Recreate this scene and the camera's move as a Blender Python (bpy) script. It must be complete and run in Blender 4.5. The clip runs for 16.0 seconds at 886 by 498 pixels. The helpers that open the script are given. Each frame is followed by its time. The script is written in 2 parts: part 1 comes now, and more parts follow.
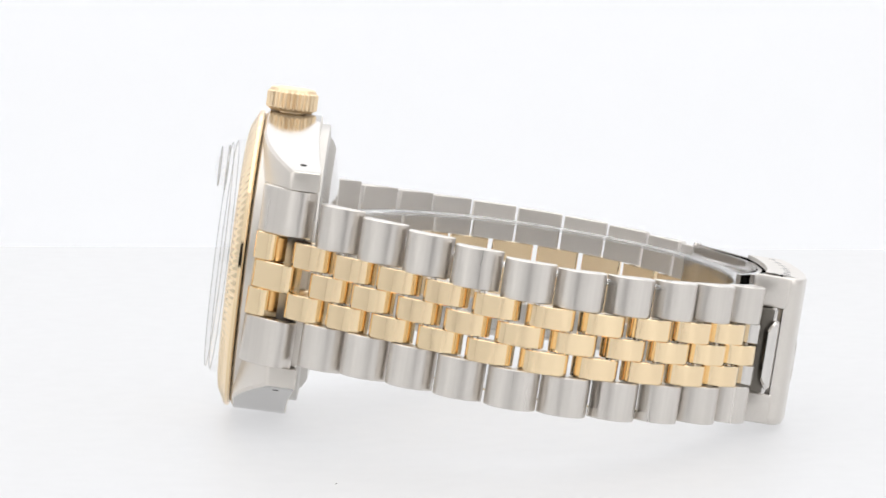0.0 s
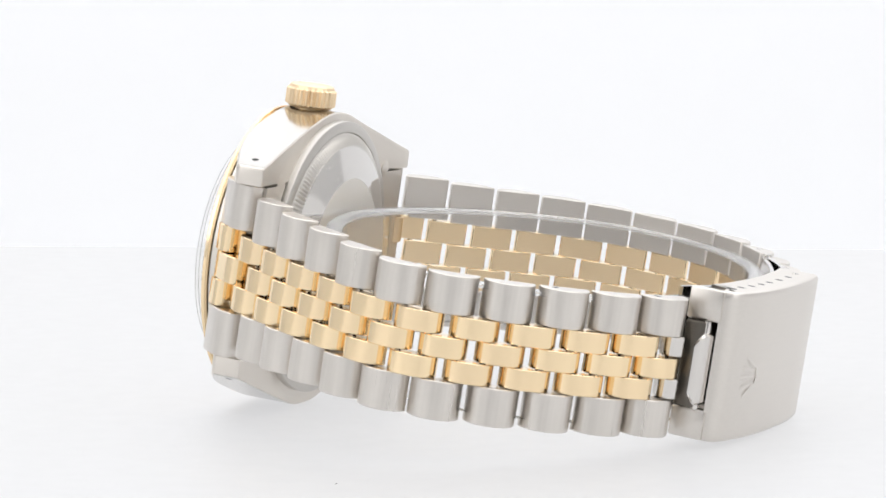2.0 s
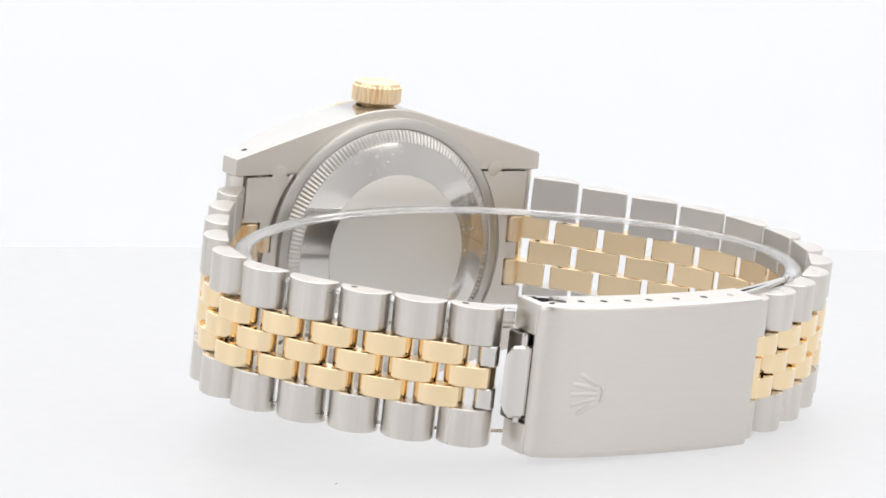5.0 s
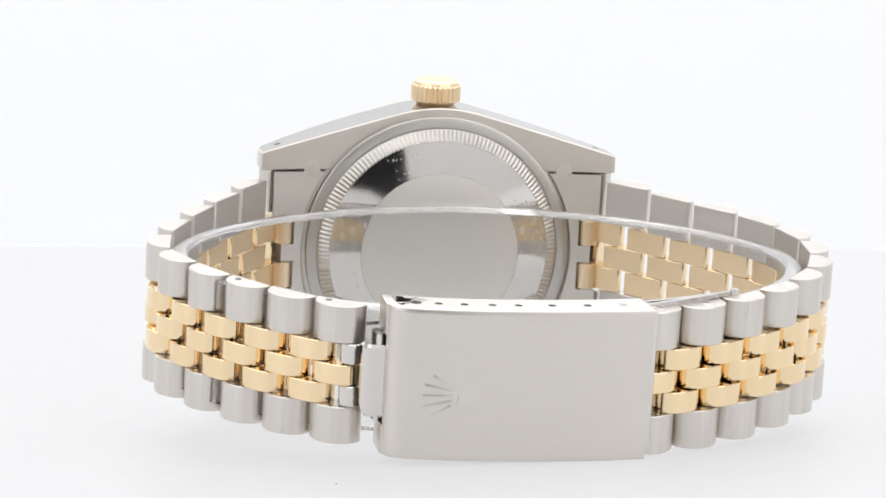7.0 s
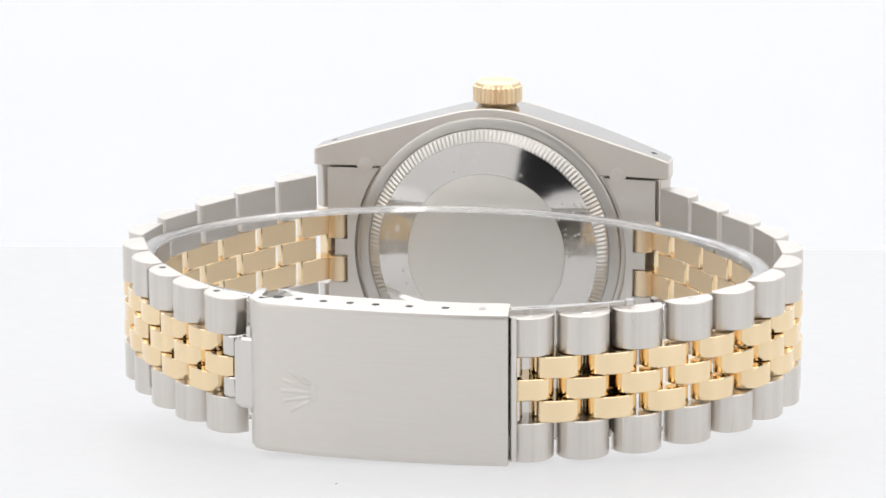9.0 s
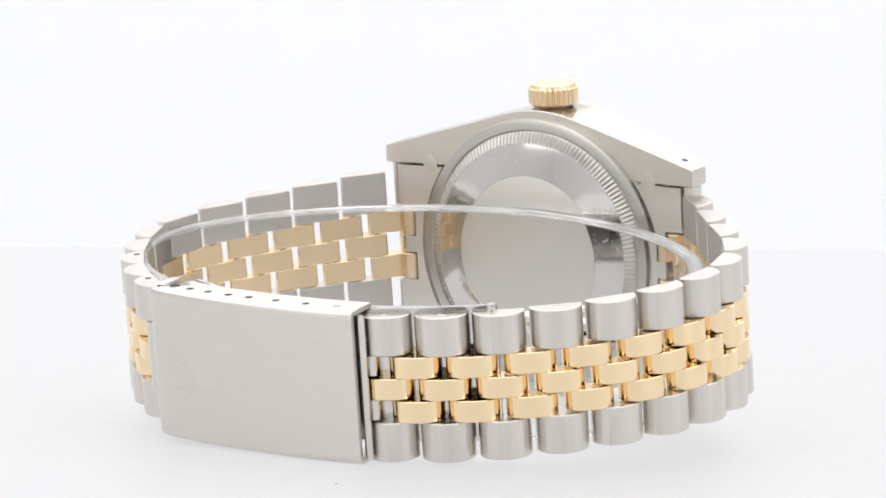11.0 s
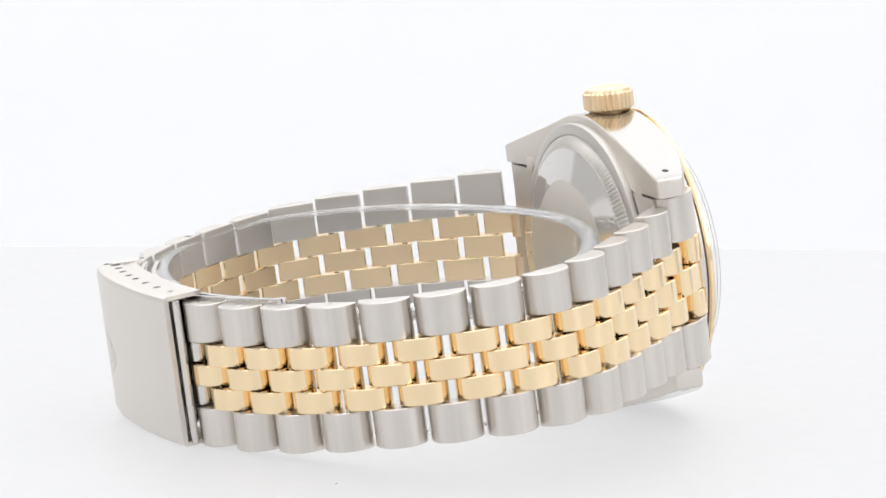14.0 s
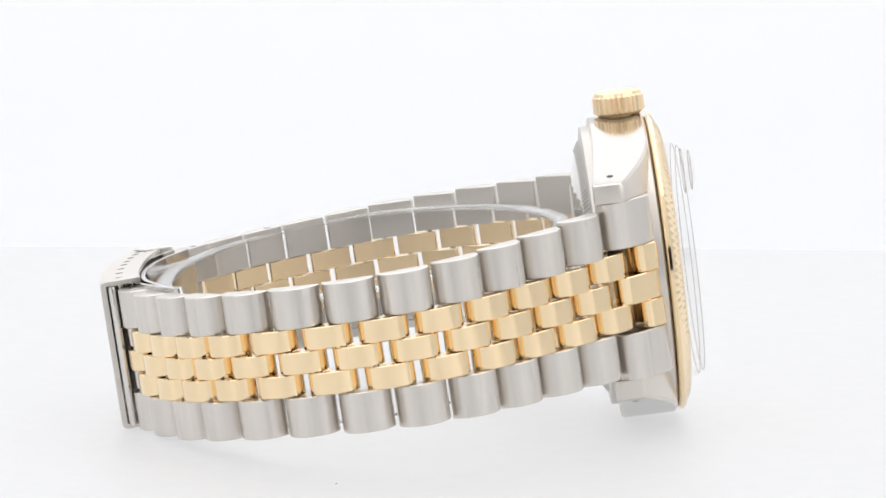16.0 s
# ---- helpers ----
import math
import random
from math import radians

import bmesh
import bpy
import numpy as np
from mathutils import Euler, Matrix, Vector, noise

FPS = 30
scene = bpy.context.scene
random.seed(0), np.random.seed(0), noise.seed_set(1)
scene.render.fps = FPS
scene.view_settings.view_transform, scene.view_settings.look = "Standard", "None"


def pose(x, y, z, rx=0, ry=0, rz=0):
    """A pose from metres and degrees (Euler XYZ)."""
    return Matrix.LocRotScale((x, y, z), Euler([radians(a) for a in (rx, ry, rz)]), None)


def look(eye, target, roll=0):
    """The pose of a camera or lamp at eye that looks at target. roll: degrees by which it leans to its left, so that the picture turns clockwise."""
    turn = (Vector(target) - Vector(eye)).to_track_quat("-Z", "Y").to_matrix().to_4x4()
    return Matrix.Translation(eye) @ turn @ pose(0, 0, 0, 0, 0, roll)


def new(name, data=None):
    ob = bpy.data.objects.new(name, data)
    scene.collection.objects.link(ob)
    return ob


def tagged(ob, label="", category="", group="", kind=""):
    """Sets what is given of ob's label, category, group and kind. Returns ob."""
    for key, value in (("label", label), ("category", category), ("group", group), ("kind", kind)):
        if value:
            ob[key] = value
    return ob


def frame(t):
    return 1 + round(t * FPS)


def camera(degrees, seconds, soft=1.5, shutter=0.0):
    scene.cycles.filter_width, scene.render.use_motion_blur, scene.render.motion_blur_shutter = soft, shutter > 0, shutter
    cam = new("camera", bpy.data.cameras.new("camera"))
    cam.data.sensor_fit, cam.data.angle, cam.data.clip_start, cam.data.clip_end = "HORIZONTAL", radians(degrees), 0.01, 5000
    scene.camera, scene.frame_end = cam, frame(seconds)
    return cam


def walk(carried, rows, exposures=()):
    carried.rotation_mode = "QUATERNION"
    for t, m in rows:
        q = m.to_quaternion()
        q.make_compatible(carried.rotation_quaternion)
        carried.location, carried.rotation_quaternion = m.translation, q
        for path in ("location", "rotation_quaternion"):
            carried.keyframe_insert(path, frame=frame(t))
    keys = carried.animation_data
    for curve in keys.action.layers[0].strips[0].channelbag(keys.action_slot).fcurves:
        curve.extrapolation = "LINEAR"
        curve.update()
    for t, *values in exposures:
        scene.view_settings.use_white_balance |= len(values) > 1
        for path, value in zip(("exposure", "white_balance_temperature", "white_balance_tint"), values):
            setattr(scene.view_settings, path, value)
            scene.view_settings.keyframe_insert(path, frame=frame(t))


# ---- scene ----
cam = camera(13.45, 16.0, soft=1.7)
GROUND = -0.0085                     # table level below the turntable's measured origin


def turn(t):
    """The turntable's angle in degrees."""
    s = (t - 8) / 8
    return -91.21 * s + 0.443 * s ** 2 + 0.973 * s ** 3


EYE = (-0.0013, -0.436, 0.0559 - GROUND)
TILT = 5.906
AIM = (EYE[0], EYE[1] + math.cos(radians(TILT)), EYE[2] - math.sin(radians(TILT)))
walk(cam, [(0, look(EYE, AIM, 0.234)), (16, look(EYE, AIM, 0.234))])

# ---- light: a white tent, its unseen sides added, with top, back and front lamps ----
world = bpy.data.worlds.new("world")
scene.world = world
world.use_nodes = True
world.node_tree.nodes["Background"].inputs[0].default_value = (0.02, 0.02, 0.022, 1)
world.node_tree.nodes["Background"].inputs[1].default_value = 1.0


def area(name, eye, target, sx, sy, power, color=(1, 1, 1)):
    d = bpy.data.lights.new(name, "AREA")
    d.shape, d.size, d.size_y, d.energy, d.color = "RECTANGLE", sx, sy, power, color
    ob = new(name, d)
    ob.matrix_world = look(eye, target)
    return ob


area("top_softbox", (0, 0.0, 0.70), (0, 0.0, 0), 1.3, 1.05, 4.8, (1.0, 0.995, 0.99))
area("back_softbox", (0, 0.585, 0.40), (0, 0.0, 0.15), 1.3, 0.62, 1.8, (0.99, 0.99, 1.0))
# unseen fill lamps, added to brighten metal that faces the lens
area("front_fill_a", (-0.46, -0.36, 0.30), (0, 0.0, 0.02), 0.4, 0.4, 0.68, (1.0, 0.99, 0.975))
area("front_fill_b", (0.46, -0.36, 0.30), (0, 0.0, 0.02), 0.4, 0.4, 0.68, (1.0, 0.99, 0.975))


# ---- materials ----
def material(name, color, rough, metal=0.0, bump=0.0, scale=(1, 1, 1), vary=0.0, spread=0.0, size=900.0, emit=0.0, tint=None, specks=0.0, streak=0.0):
    """A principled material with fine grain (bump, spread of roughness) and broad variation of colour."""
    m = bpy.data.materials.new(name)
    m.use_nodes = True
    n, l = m.node_tree.nodes, m.node_tree.links
    b = n["Principled BSDF"]
    b.inputs["Base Color"].default_value = (*color, 1)
    b.inputs["Roughness"].default_value = rough
    b.inputs["Metallic"].default_value = metal
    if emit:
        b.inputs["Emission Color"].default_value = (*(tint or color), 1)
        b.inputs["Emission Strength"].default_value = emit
    co = n.new("ShaderNodeTexCoord")
    mp = n.new("ShaderNodeMapping")
    mp.inputs["Scale"].default_value = scale
    l.new(co.outputs["Object"], mp.inputs["Vector"])
    fine = n.new("ShaderNodeTexNoise")
    fine.inputs["Scale"].default_value = size
    fine.inputs["Detail"].default_value = 4
    l.new(mp.outputs["Vector"], fine.inputs["Vector"])
    broad = n.new("ShaderNodeTexNoise")
    broad.inputs["Scale"].default_value = 140
    l.new(co.outputs["Object"], broad.inputs["Vector"])
    if vary:
        info = n.new("ShaderNodeObjectInfo")
        add = n.new("ShaderNodeMath")
        add.operation = "ADD"
        l.new(broad.outputs["Fac"], add.inputs[0])
        l.new(info.outputs["Random"], add.inputs[1])
        half = n.new("ShaderNodeMath")
        half.operation = "MULTIPLY"
        half.inputs[1].default_value = 0.5
        l.new(add.outputs[0], half.inputs[0])
        mix = n.new("ShaderNodeMix")
        mix.data_type = "RGBA"
        mix.inputs[6].default_value = (*[c * (1 - vary) for c in color], 1)
        mix.inputs[7].default_value = (*[min(1, c * (1 + vary)) for c in color], 1)
        l.new(half.outputs[0], mix.inputs[0])
        l.new(mix.outputs[2], b.inputs["Base Color"])
    if spread:
        r = n.new("ShaderNodeMapRange")
        r.inputs["To Min"].default_value = max(0.02, rough - spread)
        r.inputs["To Max"].default_value = rough + spread
        l.new(fine.outputs["Fac"], r.inputs["Value"])
        l.new(r.outputs["Result"], b.inputs["Roughness"])
    if streak:
        band = n.new("ShaderNodeMapRange")
        band.inputs["From Min"].default_value = 0.3
        band.inputs["From Max"].default_value = 0.7
        band.inputs["To Min"].default_value = 1 - streak
        band.inputs["To Max"].default_value = 1 + streak * 0.5
        l.new(fine.outputs["Fac"], band.inputs["Value"])
        mul = n.new("ShaderNodeMix")
        mul.data_type, mul.blend_type = "RGBA", "MULTIPLY"
        mul.inputs[0].default_value = 1
        l.new(mix.outputs[2] if vary else n.new("ShaderNodeRGB").outputs[0], mul.inputs[6])
        l.new(band.outputs["Result"], mul.inputs[7])
        l.new(mul.outputs[2], b.inputs["Base Color"])
    if specks:
        dots = n.new("ShaderNodeTexNoise")
        dots.inputs["Scale"].default_value = 2600
        dots.inputs["Detail"].default_value = 1
        l.new(co.outputs["Object"], dots.inputs["Vector"])
        patch = n.new("ShaderNodeMapRange")
        patch.inputs["From Min"].default_value = 0.40
        patch.inputs["From Max"].default_value = 0.62
        l.new(broad.outputs["Fac"], patch.inputs["Value"])
        cut = n.new("ShaderNodeMapRange")
        cut.inputs["From Min"].default_value = 0.66
        cut.inputs["From Max"].default_value = 0.72
        cut.inputs["To Min"].default_value = rough
        cut.inputs["To Max"].default_value = specks
        l.new(dots.outputs["Fac"], cut.inputs["Value"])
        blend = n.new("ShaderNodeMix")
        blend.inputs[2].default_value = rough
        l.new(patch.outputs["Result"], blend.inputs[0])
        l.new(cut.outputs["Result"], blend.inputs[3])
        l.new(blend.outputs[0], b.inputs["Roughness"])
    if bump:
        bp = n.new("ShaderNodeBump")
        bp.inputs["Strength"].default_value = bump
        bp.inputs["Distance"].default_value = 0.00002
        l.new(fine.outputs["Fac"], bp.inputs["Height"])
        l.new(bp.outputs["Normal"], b.inputs["Normal"])
    return m


STEEL = (0.73, 0.692, 0.647)
steel_brushed = material("brushed_steel", STEEL, 0.29, 1, 0.0, (1, 1, 0.02), 0.03, 0.04, 2200, streak=0.04)
steel_across = material("clasp_brushed_steel", STEEL, 0.34, 1, 0.08, (0.02, 1, 1), 0.03, 0.05, 4000, streak=0.02)
steel_case = material("satin_case_steel", (0.75, 0.708, 0.655), 0.40, 1, 0.0, (1, 1, 0.3), 0.02, 0.0, 600)
# polished flank; base colour darkened to offset the top lamp's reflection
steel_flank = material("polished_darkened_flank", (0.50, 0.485, 0.465), 0.12, 1, 0.02, (1, 1, 1), 0.03, 0.03, 900)
steel_rim = material("turned_back_steel", (0.59, 0.565, 0.53), 0.34, 1, 0.03, (1, 1, 1), 0.03, 0.03, 1200)
steel_disc = material("satin_back_steel", (0.81, 0.78, 0.73), 0.46, 1, 0.06, (0.05, 1, 1), 0.03, 0.05, 5000)
# dark copy of the steel, coloured as shade inside the clasp
steel_shade = material("shaded_clasp_steel", (0.17, 0.155, 0.135), 0.35, 1, 0.1, (1, 1, 0.1), 0.15, 0.08, 900)
steel_polished = material("polished_steel", (0.72, 0.695, 0.665), 0.09, 1, 0.03, (1, 1, 1), 0.03, 0.04, 900)
steel_worn = material("scratched_polished_steel", (0.72, 0.695, 0.665), 0.08, 1, 0.05, (1, 1, 1), 0.05, 0.0, 1500, specks=0.75)
steel_inner = material("matt_inner_steel", (0.66, 0.628, 0.59), 0.52, 1, 0.05, (0.05, 1, 1), 0.03, 0.05, 6000)
gold = material("polished_yellow_gold", (0.985, 0.775, 0.505), 0.09, 1, 0.02, (1, 1, 1), 0.04, 0.03, 700)
gold_inner = material("matt_inner_gold", (0.96, 0.77, 0.51), 0.50, 1, 0.1, (0.05, 1, 1), 0.04, 0.05, 5000)
gold_satin = material("satin_yellow_gold", (0.94, 0.745, 0.50), 0.33, 1, 0.0, (1, 1, 1), 0.04, 0.05, 600)
# near-black for the shade in drilled holes, and for the dust speck
shade_and_dust = material("hole_shade_and_dust", (0.05, 0.047, 0.045), 0.5, 1, 0.1, (1, 1, 1), 0.1)
dial_mat = material("pale_silver_dial", (0.80, 0.78, 0.74), 0.35, 0.6, 0.1, (1, 1, 1), 0.05)
# emission put into the sheet whitens it and thins shadows; no lamp below
sheet_glow_mat = material("glowing_white_sheet", (0.165, 0.167, 0.17), 0.5, 0, 0.05, (1, 1, 1), 0.0, 0.05, 300, emit=0.563, tint=(0.985, 0.985, 1.0))
tent_mat = material("added_wall_white", (0.70, 0.70, 0.70), 0.8, 0, 0.3, (1, 1, 1), 0.02, 0.05, 600)
front_mat = material("added_front_wall_grey", (0.70, 0.70, 0.70), 0.8, 0, 0.3, (1, 1, 1), 0.02, 0.05, 600)
# backdrop brightness is partly emission in the material; nothing shines from behind
back_mat = material("self_lit_white_panel", (0.85, 0.86, 0.88), 0.8, 0, 0.1, (1, 1, 1), 0.0, 0.0, 300, emit=0.224, tint=(0.99, 0.985, 1.0))


def clear(name, ior, tint, rough=0.0, passing=1.0):
    m = bpy.data.materials.new(name)
    m.use_nodes = True
    b = m.node_tree.nodes["Principled BSDF"]
    b.inputs["Base Color"].default_value = (*tint, 1)
    b.inputs["Roughness"].default_value = rough
    b.inputs["Transmission Weight"].default_value = passing
    b.inputs["IOR"].default_value = ior
    return m


plastic_clear = clear("clear_plastic", 1.25, (0.975, 0.975, 0.975), 0.03)
plastic_frosted = clear("frosted_plastic_edge", 1.3, (0.97, 0.97, 0.972), 0.2, 0.93)


def thin_clear(name, tint):
    """Clear acrylic that hardly bends what lies behind it, with a soft gloss."""
    m = bpy.data.materials.new(name)
    m.use_nodes = True
    n, l = m.node_tree.nodes, m.node_tree.links
    through_it, shine, mix = (n.new(k) for k in ("ShaderNodeBsdfTransparent", "ShaderNodeBsdfGlossy", "ShaderNodeMixShader"))
    through_it.inputs["Color"].default_value = (*tint, 1)
    shine.inputs["Roughness"].default_value = 0.03
    mix.inputs[0].default_value = 0.08
    l.new(through_it.outputs[0], mix.inputs[1])
    l.new(shine.outputs[0], mix.inputs[2])
    l.new(mix.outputs[0], n["Material Output"].inputs["Surface"])
    return m


# opaque grey that paints the dark lines refraction leaves at clear edges
edge_line_mat = material("refraction_line_grey", (0.5, 0.5, 0.5), 0.25, 0, 0.0, (1, 1, 1), 0.05)
lens_mat = thin_clear("clear_magnifier", (0.985, 0.985, 0.987))
crystal_mat = thin_clear("clear_acrylic_crystal", (0.985, 0.985, 0.985))

MM = 0.001


# ---- mesh helpers, in millimetres ----
FLAT = Matrix.Identity(4)


def part(name, bm, mat, parent, label="", smooth=35, m=FLAT, inner=None):
    bmesh.ops.recalc_face_normals(bm, faces=bm.faces[:])
    me = bpy.data.meshes.new(name)
    bm.transform(m)
    bm.to_mesh(me)
    bm.free()
    me.transform(Matrix.Scale(MM, 4))
    me.materials.append(mat)
    if inner:
        me.materials.append(inner)
    if smooth:
        me.shade_smooth()
        me.set_sharp_from_angle(angle=radians(smooth))
    ob = new(name, me)
    ob.parent = parent
    return tagged(ob, label)


def loft(bm, rings, caps=True):
    """Joins closed rings of equally many points; caps the ends."""
    vs = [[bm.verts.new(p) for p in ring] for ring in rings]
    for a, b in zip(vs, vs[1:]):
        for i in range(len(a)):
            j = (i + 1) % len(a)
            bm.faces.new((a[i], a[j], b[j], b[i]))
    if caps:
        bm.faces.new(vs[0])
        bm.faces.new(vs[-1])
    return bm


def revolve(bm, profile, n=96, wave=None, cx=0.0, cz=0.0):
    """Turns a profile of (radius, y) round the y axis; wave(k) scales the radius of the points marked by a third value."""
    rings = []
    for p in profile:
        ring = []
        for k in range(n):
            a = 2 * math.pi * k / n
            r = p[0] + (p[2] * wave(k) if len(p) > 2 and wave else 0)
            ring.append((cx + r * math.cos(a), p[1], cz + r * math.sin(a)))
        rings.append(ring)
    return loft(bm, rings)


def box(bm, x0, x1, y0, y1, z0, z1, m=None, bevel=0.0):
    made = bmesh.ops.create_cube(bm, size=1)["verts"]
    for v in made:
        v.co = Vector(((x0 + x1) / 2 + v.co.x * (x1 - x0), (y0 + y1) / 2 + v.co.y * (y1 - y0), (z0 + z1) / 2 + v.co.z * (z1 - z0)))
    if bevel:
        es = list({e for v in made for e in v.link_edges})
        out = bmesh.ops.bevel(bm, geom=es, offset=bevel, segments=2, affect="EDGES", profile=0.5)
        made = list({v for f in out["faces"] for v in f.verts} | {v for v in made if v.is_valid})
    if m is not None:
        bmesh.ops.transform(bm, matrix=m, verts=made)
    return bm


def rod(bm, a, b, r, n=12):
    a, b = Vector(a), Vector(b)
    q = (b - a).to_track_quat("Z", "Y")
    rings = []
    for p, k in ((a, 0.8), (a.lerp(b, 0.04), 1), (a.lerp(b, 0.96), 1), (b, 0.8)):
        rings.append([p + q @ Vector((r * k * math.cos(2 * math.pi * i / n), r * k * math.sin(2 * math.pi * i / n), 0)) for i in range(n)])
    return loft(bm, rings)


# ---- the tent: unseen sides, top and front are added to bounce light ----
def panel(name, x0, x1, y0, y1, z0, z1, mat, label, category):
    bm = bmesh.new()
    box(bm, x0 * 1000, x1 * 1000, y0 * 1000, y1 * 1000, z0 * 1000, z1 * 1000)
    return tagged(part(name, bm, mat, None, label, 0), "", category, "", "structure")


# sheet and ground glow by their own added emission
panel("floor", -0.75, 0.75, -0.62, 0.188, -0.012, 0.0, sheet_glow_mat, "white translucent acrylic sheet with a glow put into its material", "table top")
panel("floor_lower", -0.75, 0.75, 0.19, 0.62, -0.140, -0.125, sheet_glow_mat, "plain white ground with added glow behind the acrylic sheet", "ground")
panel("backdrop", -0.74, 0.74, 0.60, 0.62, -0.125, 0.80, back_mat, "plain white studio backdrop with a glow put into its material", "backdrop")
panel("wall_west", -0.76, -0.74, -0.62, 0.62, -0.14, 0.80, tent_mat, "unseen white side wall, added to bounce light", "tent wall")
panel("wall_east", 0.74, 0.76, -0.62, 0.62, -0.14, 0.80, tent_mat, "unseen white side wall, added to bounce light", "tent wall")
panel("ceiling", -0.76, 0.76, -0.62, 0.62, 0.80, 0.81, tent_mat, "unseen white ceiling, added to bounce light", "tent top")


def front_wall():
    """An added, unseen front; its round lens opening is mirrored as dark."""
    bm = bmesh.new()
    n, cx, cz, r = 64, EYE[0] * 1000, EYE[2] * 1000 + 14, 78
    wide = 1.3
    def ring(y, rad):
        return [(cx + wide * rad * math.cos(2 * math.pi * k / n), y, cz + rad * math.sin(2 * math.pi * k / n)) for k in range(n)]
    def outer(y):
        pts = []
        for k in range(n):
            a = 2 * math.pi * k / n
            c, s = math.cos(a), math.sin(a)
            f = min(740 / max(1e-6, abs(c)), ((800 - cz) if s > 0 else cz) / max(1e-6, abs(s)))
            pts.append((cx + c * f, y, cz + s * f))
        return pts
    loft(bm, [ring(-452, r), outer(-452), outer(-455), ring(-455, r), ring(-452, r)], caps=False)
    return tagged(part("wall_front", bm, front_mat, None, "unseen grey front wall, added, its lens opening mirrored as dark", 0), "", "tent wall", "", "structure")


front_wall()

# ---- the watch ----
LEAN, SIDE = 8.7, 1.3
BASE = Vector((0.0011, 0.02105, 0.00925 - GROUND))
HEAD = pose(0, 0, 0, -1.6, 0, 0)      # the case leans a little less than the bracelet


def stand(t):
    return pose(0, 0, 0, 0, 0, turn(t)) @ Matrix.Translation(BASE) @ pose(0, 0, 0, 0, SIDE, 0) @ pose(0, 0, 0, LEAN, 0, 0)


watch = tagged(new("wristwatch"), "steel and yellow gold wristwatch standing on its side, bracelet closed", "wristwatch")

# the bracelet's two halves from the case to the clasp, as seen along z: centre line of the links
HALF_12 = [(15.9, 1.1), (17.5, -0.5), (20.8, -3.6), (25.4, -8.0), (29.5, -12.6), (34.0, -17.4), (37.2, -22.3), (38.9, -28.6), (38.4, -35.2), (36.2, -41.0), (32.6, -45.9), (28.0, -49.8), (22.8, -53.1), (17.6, -55.6), (11.5, -57.6), (8.0, -58.4)]
HALF_6 = [(-15.9, 1.1), (-17.5, -0.5), (-20.8, -3.6), (-25.0, -8.5), (-28.8, -13.4), (-32.2, -18.7), (-35.3, -24.3), (-36.5, -30.6), (-34.1, -37.0), (-30.9, -42.4), (-26.9, -47.4), (-22.2, -51.8), (-16.9, -55.4), (-11.5, -57.7)]


class Path:
    def __init__(self, pts):
        p = [Vector(q) for q in pts]
        p = [2 * p[0] - p[1]] + p + [2 * p[-1] - p[-2]]
        self.pts = []
        for i in range(1, len(p) - 2):
            for k in range(24):
                u = k / 24
                a, b, c, d = p[i - 1:i + 3]
                self.pts.append(0.5 * ((2 * b) + (c - a) * u + (2 * a - 5 * b + 4 * c - d) * u * u + (3 * b - a - 3 * c + d) * u ** 3))
        self.pts.append(p[-2])
        self.len = [0.0]
        for a, b in zip(self.pts, self.pts[1:]):
            self.len.append(self.len[-1] + (b - a).length)

    def at(self, s):
        s = max(0.0, min(s, self.len[-1] - 1e-4))
        i = int(np.searchsorted(self.len, s, side="right")) - 1
        u = (s - self.len[i]) / max(1e-9, self.len[i + 1] - self.len[i])
        return self.pts[i].lerp(self.pts[i + 1], u)

    def spot(self, s, span=2.5):
        """Place and frame of a link: x along the path, y outwards."""
        p, d = self.at(s), (self.at(s + span) - self.at(s - span)).normalized()
        return p, d


def link_mesh(length, back, front, z0, z1, p, d, side, chamfer=0.09, wall=0.06, power=0.94, steps=18):
    """A D-shaped link: flat towards the wrist, domed outwards, with chamfered ends."""
    h = length / 2
    deep = back + front
    prof = [(-h + 0.15, -back), (h - 0.15, -back), (h, -back + 0.15)]
    for k in range(steps + 1):
        a = math.pi * k / steps
        c, q = math.cos(a), math.sin(a)
        prof.append((h * abs(c) ** power * (1 if c > 0 else -1), -back + deep * (wall + (1 - wall) * q)))
    prof.append((-h, -back + 0.15))
    nrm = Vector((-d.y, d.x)) * side

    def ring(z, inset):
        pts = []
        for x, y in prof:
            x *= 1 - inset / h
            yy = y - inset if y > -back + 0.1 else y + inset
            q = p + d * x + nrm * yy
            pts.append((q.x, q.y, z))
        return pts
    out = bmesh.new()
    loft(out, [ring(z0, chamfer), ring(z0 + chamfer, 0), ring(z1 - chamfer, 0), ring(z1, chamfer)])
    for f in out.faces:
        f.normal_update()
        c = f.calc_center_median()
        if (Vector((c.x, c.y)) - p).dot(nrm) < -back + 0.02 and len(f.verts) == 4:
            f.material_index = 1
    return out


PITCH = 6.15
# upper and lower edge of the bracelet at every joint from the case to the clasp
EDGE_12 = ([9.5, 8.9, 8.7, 8.5, 8.3, 8.2, 8.1, 8.0, 7.8, 7.6, 7.5, 7.5, 7.6], [-9.4, -9.2, -9.0, -8.8, -8.5, -8.3, -8.0, -7.9, -8.0, -8.3, -8.5, -8.5, -8.4])
EDGE_6 = ([9.4, 8.8, 8.5, 8.1, 7.6, 7.25, 7.1, 7.1, 7.1, 7.15, 7.2], [-9.3, -8.9, -8.7, -8.6, -8.6, -8.65, -8.6, -8.5, -8.4, -8.25, -8.15])


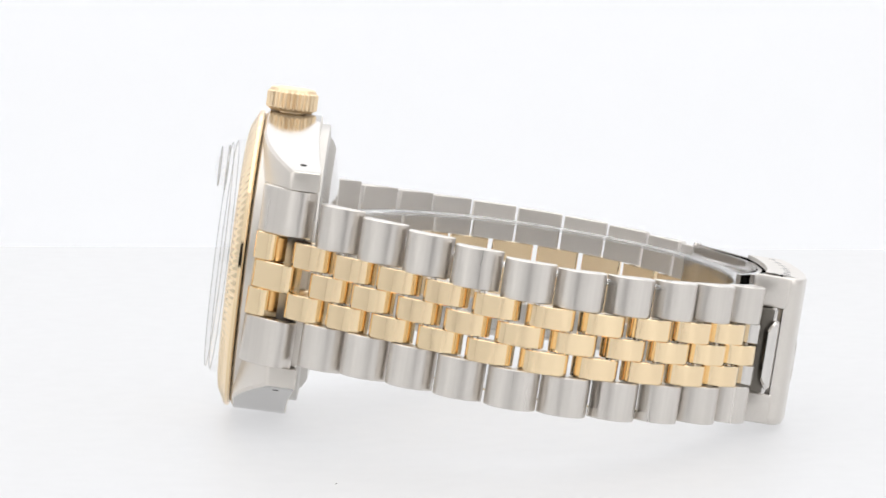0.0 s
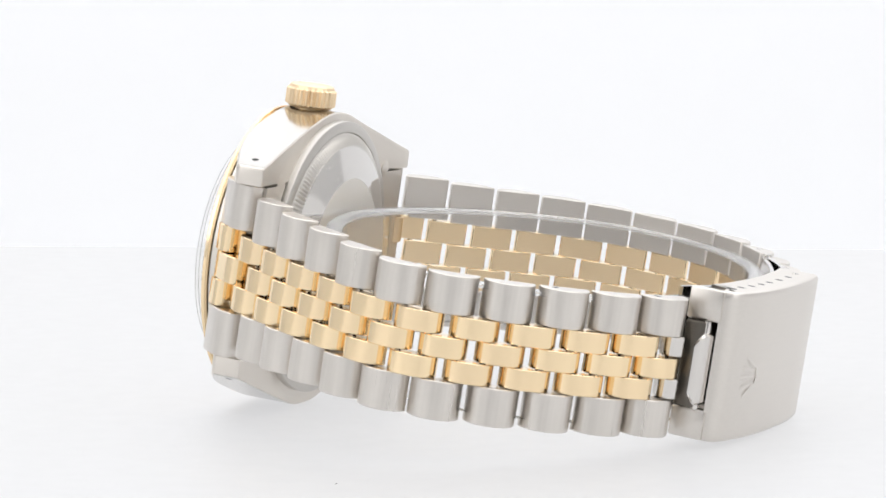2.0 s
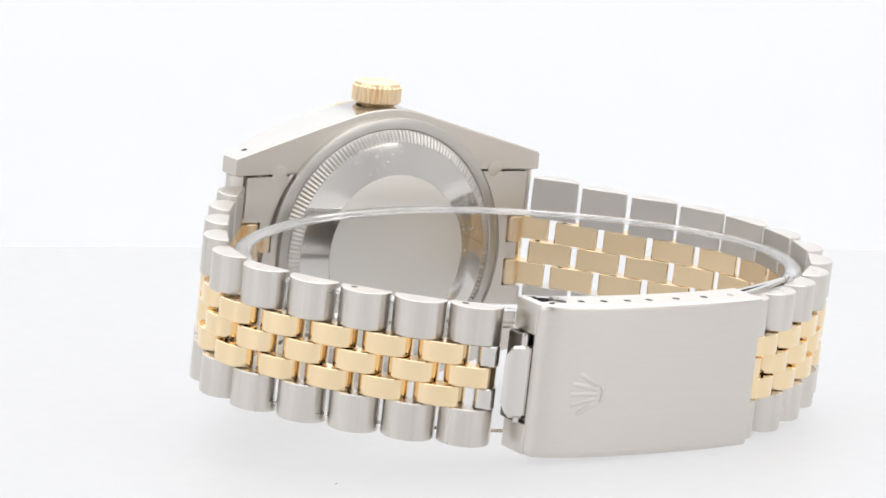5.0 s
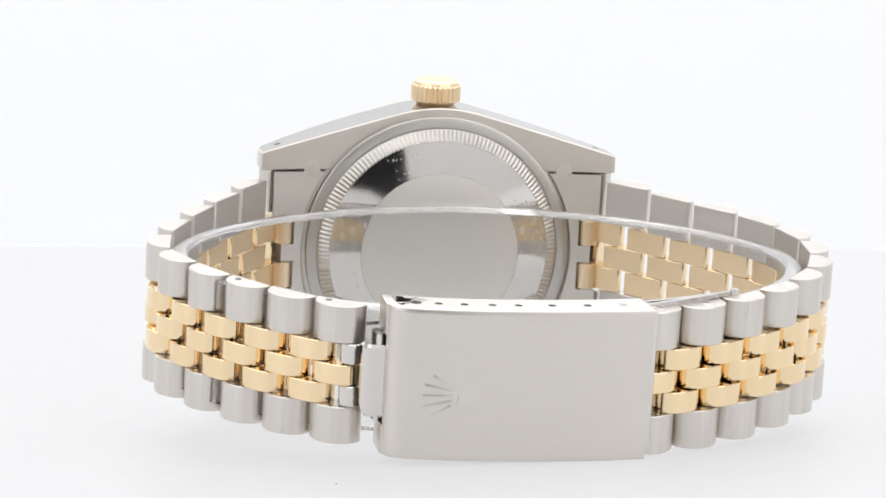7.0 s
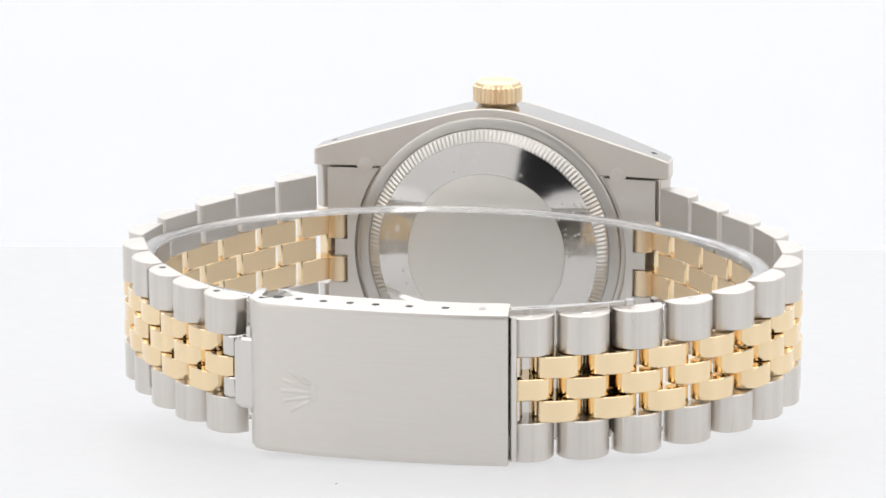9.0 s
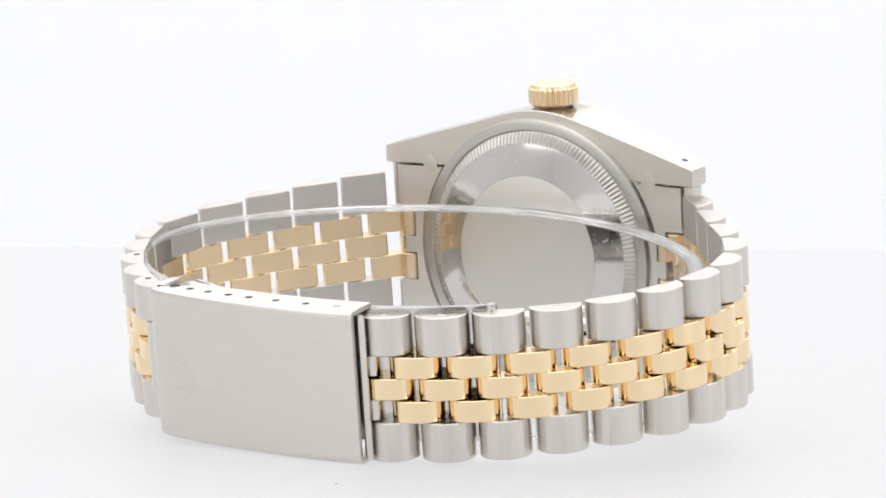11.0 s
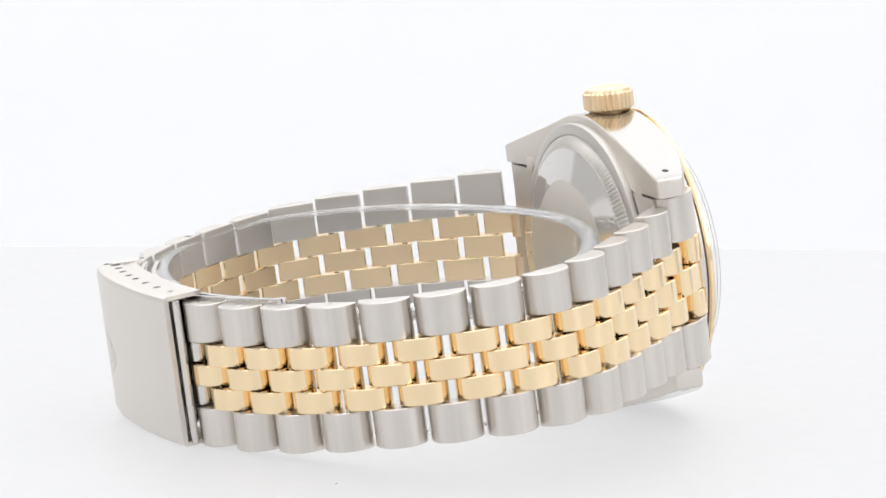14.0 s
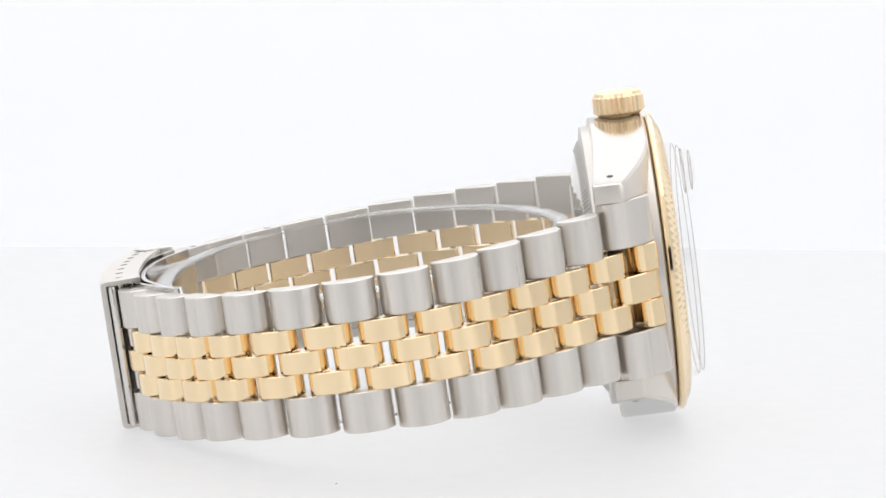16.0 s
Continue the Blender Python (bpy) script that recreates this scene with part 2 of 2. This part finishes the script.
def bracelet_half(pts, side, rows, start, edge, pitch=PITCH):
    path = Path(pts)

    def span(s):
        """Lower and upper edge, and the borders of the three middle rows."""
        u = (s - start) / pitch
        hi, lo = (float(np.interp(u, range(len(e)), e)) for e in edge)
        w = hi - lo
        return [lo, lo + 0.272 * w, lo + 0.424 * w, lo + 0.576 * w, lo + 0.728 * w, hi]

    for i in range(rows + 1):
        for off in (0.22, -0.28):
            s = start + (i + 0.5 + off) * pitch
            if s > start + rows * pitch:
                continue
            p, d = path.spot(s)
            b = span(s)
            pin = bmesh.new()
            rod(pin, (p.x, p.y, b[0] + 0.6), (p.x, p.y, b[5] - 0.6), 0.36, 10)
            part("link_pin", pin, steel_polished, watch, "thin steel hinge pin")
    for i in range(rows):
        s = start + (i + 0.5) * pitch
        p, d = path.spot(s)
        b = span(s)
        gap = 0.55 if i >= rows - 3 else 0.8
        for z0, z1 in ((b[4] + 0.05, b[5]), (b[0], b[1] - 0.05)):
            part("outer_link", link_mesh(pitch - (0.34 if i >= rows - 2 else 0.52), 1.05, 1.75, z0, z1, p, d, side), steel_brushed, watch, "brushed steel outer link", inner=steel_inner)
        part("center_link", link_mesh(pitch - gap, 0.85, 1.62, b[2] + 0.04, b[3] - 0.04, p, d, side, 0.07, 0.10, 0.72), gold, watch, "polished yellow gold link", inner=gold_inner)
        p, d = path.spot(s - pitch / 2)
        b = span(s - pitch / 2)
        for z0, z1 in ((b[3] + 0.04, b[4]), (b[1], b[2] - 0.04)):
            part("center_link", link_mesh(pitch - gap, 0.85, 1.62, z0, z1, p, d, side, 0.07, 0.10, 0.72), gold, watch, "polished yellow gold link", inner=gold_inner)
    # short steel links beside the clasp
    s = start + rows * pitch - 1.3
    p, d = path.spot(s)
    b = span(s)
    for z0, z1 in ((b[3] + 0.04, b[4]), (b[1], b[2] - 0.04)):
        part("short_link", link_mesh(2.4, 0.85, 1.2, z0, z1, p, d, side, 0.12, 0.3, 0.6), steel_polished, watch, "short polished steel link beside the clasp", inner=steel_inner)
    return path


def pin_head(path, s, z, mat, r, label):
    p, d = path.spot(s)
    bm = bmesh.new()
    rod(bm, (p.x + 0.1, p.y + 0.1, z - 0.5), (p.x + 0.1, p.y + 0.1, z + 0.015), r, 14)
    part("pin_head", bm, mat, watch, label)


START = 7.25
path_12 = bracelet_half(HALF_12, 1, 12, START + 0.1, EDGE_12, 6.22)
path_6 = bracelet_half(HALF_6, -1, 10, START + 0.9, EDGE_6, 6.19)
# near-black plugs painted as the shade in pin holes
for i in (7, 9):
    pin_head(path_6, START + 0.9 + (i + 0.35) * PITCH, float(np.interp(i + 0.5, range(11), EDGE_6[0])), shade_and_dust, 0.42, "dark plug painted as the shade in a pin hole")
for i in (8, 10, 11):
    pin_head(path_12, START + 0.1 + (i + 0.5) * 6.22, float(np.interp(i + 0.5, range(13), EDGE_12[0])) + 0.02, steel_polished, 0.5, "polished pin head")

# ---- case ----
LUG_X, LUG_Z, LUG_IN = 21.8, 12.1, 9.98
TAN_X, TAN_Z = 4.6, 16.95


def front_y(x):
    u = max(0.0, (x - 9.0) / (LUG_X - 9.0))
    return 2.7 - 3.9 * u ** 1.7


def back_y(x):
    u = max(0.0, (x - 6.0) / (LUG_X - 6.0))
    return -3.6 - 1.0 * u ** 1.5


def lug_top(x):
    """The outer edge of the lugs: round at the crown, then straight to the tip."""
    return TAN_Z - (x - TAN_X) * (TAN_Z - LUG_Z) / (LUG_X - TAN_X) if x > TAN_X else math.sqrt((TAN_X ** 2 + TAN_Z ** 2) - x * x)


def watch_case():
    bm = bmesh.new()
    revolve(bm, [(14.0, 2.9), (17.0, 2.9), (17.45, 2.6), (17.45, -2.9), (17.1, -3.4), (16.5, -3.65), (13.0, -3.7)], 128)
    body = part("case", bm, steel_case, watch, "satin steel case with polished flanks and drilled lugs", m=HEAD)
    for sx in (1, -1):
        for sz in (1, -1):
            rings = []
            xs = [(LUG_X - 0.5) * k / 18 for k in range(19)] + [LUG_X - 0.2, LUG_X - 0.05, LUG_X]
            for k, x in enumerate(xs):
                zo = lug_top(x)
                zi = max(LUG_IN, math.sqrt(max(0, 16.5 ** 2 - x * x)) - 0.5) if x < 15 else LUG_IN
                zi = min(zi, zo - 0.6)
                f, b = front_y(x), back_y(x)
                c = 0.16
                ease = (0.0, 0.06, 0.18, 0.42)[max(0, k - 18)]
                f, b, zo = f - ease, b + ease, zo - ease * 0.8
                rings.append([(sx * x, b, sz * (zi + 0.1)), (sx * x, b, sz * (zo - c)), (sx * x, b + c * 0.8, sz * zo), (sx * x, f - c * 1.4, sz * zo),
                              (sx * x, f, sz * (zo - c * 2.2)), (sx * x, f, sz * (zi + 0.1)), (sx * x, f - 0.1, sz * zi), (sx * x, b + 0.1, sz * zi)])
            bm = loft(bmesh.new(), rings)
            # outer faces take the polished steel that is darkened against the top lamp
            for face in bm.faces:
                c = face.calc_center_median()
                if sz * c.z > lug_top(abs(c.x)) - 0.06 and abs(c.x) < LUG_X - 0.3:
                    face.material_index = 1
            part("lug", bm, steel_case, body, "pointed satin steel lug, its polished flank darkened against the top lamp", 25, HEAD, steel_flank)
    return body


case = watch_case()
for sx in (1, -1):
    for sz in (1, -1):
        bm = bmesh.new()
        x = 19.6
        zo = lug_top(x)
        # solid dark plug in place of the lug hole's shade
        rod(bm, (sx * (x - 0.135), -2.4, sz * (zo - 0.48)), (sx * (x + 0.004), -2.4, sz * (zo + 0.014)), 0.42, 16)
        part("lug_hole", bm, shade_and_dust, case, "small dark plug painted as the shade in a drilled lug hole", m=HEAD)

# bezel: fluted yellow gold ring
bm = bmesh.new()
revolve(bm, [(13.9, 3.0), (17.1, 3.0), (17.38, 3.2), (17.38, 3.55), (17.1, 3.72, 0.10), (15.3, 4.55, 0.22), (14.5, 4.75), (13.9, 4.6)], 360, lambda k: (1, 0.2, -1)[k % 3])
part("bezel", bm, gold, watch, "fluted polished yellow gold bezel", 20, HEAD)
bm = bmesh.new()
revolve(bm, [(0.2, 3.7), (14.0, 3.7), (14.0, 3.2), (0.2, 3.2)], 96)
dial = part("dial", bm, dial_mat, watch, "pale silver dial under the crystal", m=HEAD)
for k in range(12):
    a = 360 * k / 12
    bm = bmesh.new()
    box(bm, 9.6, 12.2, 3.71, 4.05, -0.35, 0.35, HEAD @ pose(0, 0, 0, 0, a, 0))
    part("hour_marker", bm, gold, dial)
for a, far, y, w in ((62, 9.5, 4.2, 0.35), (-58, 6.5, 4.45, 0.45)):
    bm = bmesh.new()
    box(bm, -0.4, far, y, y + 0.15, -w, w, HEAD @ pose(0, 0, 0, 0, a, 0))
    part("dial_pointer", bm, gold, dial)
bm = bmesh.new()
revolve(bm, [(0.2, 6.7), (9.0, 6.65), (12.9, 6.5), (13.3, 6.25), (13.4, 5.9), (13.7, 5.8), (13.7, 3.9), (0.2, 3.9)], 128)
crystal = part("crystal", bm, crystal_mat, watch, "clear stepped acrylic crystal with date magnifier", m=HEAD)
crystal.visible_shadow = False
# thin grey hoops painted as refraction lines of the crystal's steps
for r, y in ((13.42, 5.86), (13.15, 6.42)):
    bm = bmesh.new()
    hoop = [[((r + o) * math.cos(2 * math.pi * k / 128), y + h, (r + o) * math.sin(2 * math.pi * k / 128)) for k in range(128)] for o, h in ((0, 0.04), (0.04, 0), (0, -0.04), (-0.04, 0), (0, 0.04))]
    loft(bm, hoop, caps=False)
    rim_line = part("crystal_edge", bm, edge_line_mat, crystal, "grey hoop painted as the refraction line at the crystal edge", m=HEAD)
    rim_line.visible_shadow = False
bm = bmesh.new()
revolve(bm, [(0.15, 8.2), (1.0, 8.12), (1.9, 7.75), (2.5, 7.2), (2.65, 6.66), (0.15, 6.66)], 48, None, 0.0, 10.2)
lens = part("date_magnifier", bm, lens_mat, crystal, m=HEAD)
lens.visible_shadow = False
# the same painted refraction lines round the magnifier
for r, y in ((2.62, 6.74), (2.3, 7.6)):
    bm = bmesh.new()
    loft(bm, [[((r + o) * math.cos(2 * math.pi * k / 48), y + h, 10.2 + (r + o) * math.sin(2 * math.pi * k / 48)) for k in range(48)] for o, h in ((0, 0.05), (0.05, 0), (0, -0.05), (-0.05, 0), (0, 0.05))], caps=False)
    lens_line = part("magnifier_edge", bm, edge_line_mat, crystal, "grey hoop painted as the refraction line round the date magnifier", m=HEAD)
    lens_line.visible_shadow = False

BACK = HEAD @ Matrix.Translation((0, -0.75, 0.38))
# case back: smooth rim, fluted ring, polished cone and brushed centre
bm = bmesh.new()
revolve(bm, [(16.25, -2.6), (16.25, -3.80), (16.22, -3.86), (16.15, -3.90), (15.6, -3.98), (15.15, -4.05), (15.0, -4.04), (14.9, -3.95), (14.85, -3.3)], 160)
back = part("case_back", bm, steel_rim, watch, "screwed steel case back with fluted edge and worn brushed centre", m=BACK)
bm = bmesh.new()
revolve(bm, [(14.95, -3.4), (14.88, -3.98), (14.72, -4.08, 0.06), (14.45, -4.32, 0.14), (13.85, -4.66, 0.14), (13.5, -4.86, 0.05), (13.35, -4.86), (13.2, -4.5)], 4 * 168, lambda k: (1, 0.3, -1, 0.3)[k % 4])
part("fluted_ring", bm, steel_rim, back, "finely fluted steel ring", 20, BACK)
bm = bmesh.new()
revolve(bm, [(13.7, -4.5), (13.6, -4.82), (13.3, -4.9), (11.5, -5.32), (9.75, -5.70), (9.6, -5.5)], 160)
part("polished_ring", bm, steel_worn, back, "polished steel ring with fine scratches", m=BACK)
bm = bmesh.new()
revolve(bm, [(9.72, -5.5), (9.7, -5.70), (9.6, -5.73), (4.0, -5.76), (0.2, -5.77)], 128)
part("center_disc", bm, steel_disc, back, "brushed steel disc", m=BACK)

# crown
bm = bmesh.new()
NC = 196


def tooth(k):
    return (1, 0.85, 0.2, -0.6, -0.6, 0.2, 0.85)[k % 7]


prof = [(1.75, 16.6, 0), (1.8, 17.75, 0), (2.45, 17.6, 0), (2.74, 17.85, 0.0), (2.84, 17.98, 0.16), (2.84, 19.75, 0.16), (2.72, 19.9, 0.05), (2.6, 20.24, 0.0), (2.38, 20.36, 0), (1.75, 20.42, 0), (1.66, 20.34, 0), (1.3, 20.34, 0), (1.2, 20.42, 0), (0.6, 20.44, 0), (0.1, 20.44, 0)]
rings = []
for r, z, wv in prof:
    rings.append([((r + wv * tooth(k)) * math.cos(2 * math.pi * k / NC), (r + wv * tooth(k)) * math.sin(2 * math.pi * k / NC) + 0.2, z) for k in range(NC)])
loft(bm, rings)
part("crown", bm, gold_satin, watch, "fluted yellow gold winding crown", 25, HEAD)


# end links between the lugs
def end_link(sx):
    path = path_12 if sx > 0 else path_6
    p, d = path.spot(START - PITCH * 0.62)
    e = None
    for z0, z1 in ((4.75, 10.0), (-10.0, -4.75)):
        ob = part("end_link", link_mesh(PITCH * 1.18, 0.5, 2.2, z0, z1, p, d, sx, 0.09, 0.4, 0.7), steel_brushed, watch, "curved brushed steel end link")
        e = e or ob
    for z0, z1, s0, s1, front in ((1.6, 4.7, 0.25, 3.5, 2.15), (-4.7, -1.6, 0.25, 3.5, 2.15), (-1.56, 1.56, 0.25, 6.7, 2.1)):
        q, d2 = path.spot((s0 + s1) / 2)
        part("end_link_center", link_mesh(s1 - s0, 0.4, front, z0, z1, q, d2, sx, 0.1, 0.55, 0.4), gold, e, "polished yellow gold centre of end link")
    # gold rolls round the pin, seen from inside
    for z0, z1 in ((1.0, 4.2), (-4.4, -1.2)):
        bm = bmesh.new()
        rod(bm, (sx * 19.0, -3.75, z0), (sx * 19.0, -3.75, z1), 1.15, 20)
        part("gold_roll", bm, gold_satin, e, "yellow gold roll round the hinge pin", m=HEAD)
    # flat flange hugging the case back, with a rounded ear at each end
    bm = bmesh.new()
    rows = [9.75, 9.2, 8.4, 7.2, 5.8, 4.351, 4.35, 2.7, 0.951, 0.95, 0.0, -1.1, -1.101, -2.8, -4.5, -4.501, -5.8, -7.2, -8.4, -9.2, -9.75]
    rings = []
    for z in rows:
        inner_x = math.sqrt(16.85 ** 2 - z * z) + 0.04
        outer_x = 20.1 if z > 4.3505 or z < -4.5005 else (19.3 if -1.1005 < z < 0.9505 else 17.75)
        rings.append([(sx * x, y - 0.08 * (x - 14), z) for x, y in ((inner_x, -3.2), (outer_x, -3.2), (outer_x, -3.99), (inner_x, -3.99))])
    loft(bm, rings)
    for sz in (1, -1):
        rod(bm, (sx * 15.5, -3.3, sz * 10.1), (sx * 15.5, -4.14, sz * 10.1), 1.02, 28)
    part("flange", bm, steel_case, e, "flat steel flange with rounded ears beside the case back", 30, HEAD)


end_link(1)
end_link(-1)

# ---- clasp ----
COVER = Path([(-15.9, -58.0), (-15.6, -59.1), (-14.2, -60.0), (-10.5, -60.7), (-7.0, -61.1), (-2.0, -61.35), (3.0, -61.35), (8.0, -61.15), (12.7, -60.6)])
HALF_W = 8.45


def sheet(path, s0, s1, n, section):
    """A strip along a path; section: closed list of (outwards, z)."""
    rings = []
    for k in range(n + 1):
        p, d = path.spot(s0 + (s1 - s0) * k / n, 0.6)
        out = Vector((d.y, -d.x))
        rings.append([(*(p + out * o), z) for o, z in section])
    return loft(bmesh.new(), rings)


def channel(z0, z1, rim0, rim1, deep=4.6, r=0.5):
    sec = []
    if rim0:
        sec += [(-deep, z0), (-r - 0.3, z0), (-r, z0), (-r * 0.3, z0 + r * 0.3), (0, z0 + r), (0, z0 + r + 0.3)]
    else:
        sec += [(-0.6, z0), (0, z0)]
    if rim1:
        sec += [(0, z1 - r - 0.3), (0, z1 - r), (-r * 0.3, z1 - r * 0.3), (-r, z1), (-r - 0.3, z1), (-deep, z1), (-deep, z1 - 0.5), (-0.6, z1 - 0.5)]
    else:
        sec += [(0, z1), (-0.6, z1)]
    if rim0:
        sec += [(-0.6, z0 + 0.5), (-deep, z0 + 0.5)]
    return sec


L = COVER.len[-1]
clasp = part("clasp", sheet(COVER, 0, L, 44, channel(-HALF_W, HALF_W, True, True)), steel_across, watch, "brushed steel folding clasp cover with spring-bar holes")
# closed corners at the cover's open end
for z0, z1 in ((4.8, HALF_W - 0.06), (-HALF_W + 0.06, -4.95)):
    bm = bmesh.new()
    box(bm, -16.1, -14.9, -58.3, -54.3, z0, z1, None, 0.3)
    part("corner_tab", bm, steel_across, clasp, "closed corner of clasp cover")
for x, y, r in ((-16.35, -57.0, 0.45),):
    bm = bmesh.new()
    rod(bm, (x, y, -5.0), (x, y, 4.85), r, 24)
    part("link_bar", bm, steel_polished, clasp, "polished bar holding the last links")
# added dark plate paints the shade in the clasp's open end
bm = bmesh.new()
box(bm, -16.9, -15.2, -57.0, -54.6, -4.9, 4.75, None, 0.25)
part("blade_end", bm, steel_shade, clasp, "dark plate standing in for the shade inside the clasp")
LIP = Path([(-18.3, -56.5), (-17.95, -57.3), (-16.9, -57.75), (-15.0, -57.95)])
rings = []
for k in range(13):
    u = k / 12
    p, d = LIP.spot(LIP.len[-1] * u, 0.4)
    out = Vector((d.y, -d.x))
    e = 1.2 * max(0, 1 - u * 3.2) ** 2
    rings.append([(*(p + out * o), z) for o, z in ((-0.7, -4.2 + e), (-0.25, -4.4 + e), (0, -4.1 + e), (0, 3.3 - e), (-0.25, 3.6 - e), (-0.7, 3.4 - e))])
part("lift_lip", loft(bmesh.new(), rings), steel_polished, clasp, "polished lifting lip of clasp")
# each spring-bar hole is a dark plug, coloured as its inner shade
for x, r in ((-13.4, 0.62), (-10.5, 0.45), (-7.6, 0.45), (-4.5, 0.45), (-1.6, 0.45), (2.1, 0.45), (6.1, 0.45)):
    s = next(k * 0.05 for k in range(800) if COVER.at(k * 0.05).x > x - 0.4)
    p, d = COVER.spot(s)
    q = p - Vector((d.y, -d.x)) * 2.3
    for sz in (1, -1):
        bm = bmesh.new()
        rod(bm, (q.x, q.y, sz * 8.2), (q.x, q.y, sz * (HALF_W + 0.012)), r, 14)
        part("spring_bar_hole", bm, shade_and_dust, clasp)
p, d = COVER.spot(27.0)
q = p - Vector((d.y, -d.x)) * 2.3
bm = bmesh.new()
rod(bm, (q.x, q.y, -8.5), (q.x, q.y, 8.53), 0.5, 16)
part("hinge_pin", bm, steel_polished, clasp, "polished hinge pin")

bm = bmesh.new()
rod(bm, (13.0, -59.3, -8.1), (13.0, -59.3, 7.9), 0.45, 14)
part("end_bar", bm, steel_polished, clasp, "polished bar at the clasp's end")

# faint embossed fan on the cover
def on_cover(s, z, lift):
    p, d = COVER.spot(s)
    q = p + Vector((d.y, -d.x)) * lift
    return Vector((q.x, q.y, z))


def emboss(pts):
    """A low raised plate over (s, z) corners of the cover."""
    rings = [[on_cover(s, z, -0.02) for s, z in pts]]
    c = Vector((sum(q[0] for q in pts) / len(pts), sum(q[1] for q in pts) / len(pts)))
    rings.append([on_cover(c.x + (s - c.x) * 0.72, c.y + (z - c.y) * 0.55, 0.10) for s, z in pts])
    return loft(bmesh.new(), rings)


EM_S, EM_Z = 8.9, -1.25
emblem = part("emblem", emboss([(EM_S - 0.35, EM_Z - 1.15), (EM_S + 0.35, EM_Z - 0.95), (EM_S + 0.5, EM_Z), (EM_S + 0.35, EM_Z + 0.95), (EM_S - 0.35, EM_Z + 1.15), (EM_S - 0.1, EM_Z)]), steel_across, clasp, "faint embossed fan-shaped emblem", 80)
for k, (ds, dz) in enumerate(((3.0, -2.35), (3.9, -1.25), (4.1, 0.0), (3.9, 1.25), (3.0, 2.35))):
    a0 = Vector((EM_S - 0.45, EM_Z + dz * 0.32))
    a1 = Vector((EM_S - ds, EM_Z + dz))
    n = Vector((-(a1 - a0).y, (a1 - a0).x)).normalized()
    part("emblem_ray", emboss([tuple(a0 - n * 0.36), tuple(a0 + n * 0.36), tuple(a1 + n * 0.30), tuple(a1 - n * 0.30)]), steel_across, emblem, "", 80)

# folding blades inside the clasp
BLADE = Path([(-13.5, -54.2), (-6, -57.3), (2, -58.4), (10, -57.5), (17, -54.7), (23.9, -50.9)])
blade = part("fold_blade", sheet(BLADE, 0, BLADE.len[-1], 30, [(-0.25, -6.6), (0.25, -6.6), (0.25, 8.0), (-0.25, 8.0)]), steel_polished, clasp, "thin polished folding blade")
BLADE2 = Path([(-14.0, -52.6), (-7, -55.3), (1, -56.4), (9, -55.9), (16, -53.8), (23.6, -50.6)])
part("fold_blade", sheet(BLADE2, 0, BLADE2.len[-1], 30, [(-0.25, -6.2), (0.25, -6.2), (0.25, 7.8), (-0.25, 7.8)]), steel_polished, clasp, "thin polished folding blade")
bm = bmesh.new()
rod(bm, (24.2, -50.9, -6.8), (24.2, -50.9, 8.15), 0.62, 16)
part("blade_knuckle", bm, steel_polished, blade, "round knuckle of folding blade")

# ---- clear cuff inside the bracelet ----
def cuff_ring(section):
    """A closed oval band; section: (inwards, z) points."""
    bm = bmesh.new()
    n, m = 160, len(section)
    vs = []
    for k in range(n):
        a = 2 * math.pi * k / n
        c, q = math.cos(a), math.sin(a)
        e = 1.12 if q > 0 else 0.95
        ux, uy = math.copysign(abs(c) ** e, c), math.copysign(abs(q) ** e, q)
        row = []
        for o, z in section:
            x, y = 0.7 + (36.3 - o) * ux, -31.0 + (24.2 - o) * uy
            row.append(bm.verts.new((x, y, z)))
        vs.append(row)
    for k in range(n):
        a, b = vs[k], vs[(k + 1) % n]
        for i in range(m):
            j = (i + 1) % m
            bm.faces.new((a[i], a[j], b[j], b[i]))
    return bm


ring = part("display_cuff", cuff_ring([(0, -7.4), (0, 6.1), (1.9, 6.1), (1.9, -7.4)]), plastic_clear, None, "", 30)
ring.visible_shadow = False
tagged(ring, "clear plastic display cuff inside the watch bracelet", "display stand")
rim = part("rim", cuff_ring([(0, 6.11), (0, 6.4), (0.3, 6.6), (1.6, 6.6), (1.9, 6.4), (1.9, 6.11)]), plastic_frosted, ring, "whitish frosted edge", 50)
rim.visible_shadow = False


bm = bmesh.new()
rod(bm, (-12.3, -50.7, 0.0), (-12.3, -50.7, 0.07), 0.09, 10)
tagged(part("dust_speck", bm, shade_and_dust, None), "tiny dark dust speck on the white sheet", "dust")


def motions():
    rows = [(t, stand(t)) for t in range(0, 17)]
    walk(watch, rows)
    walk(ring, rows)


motions()
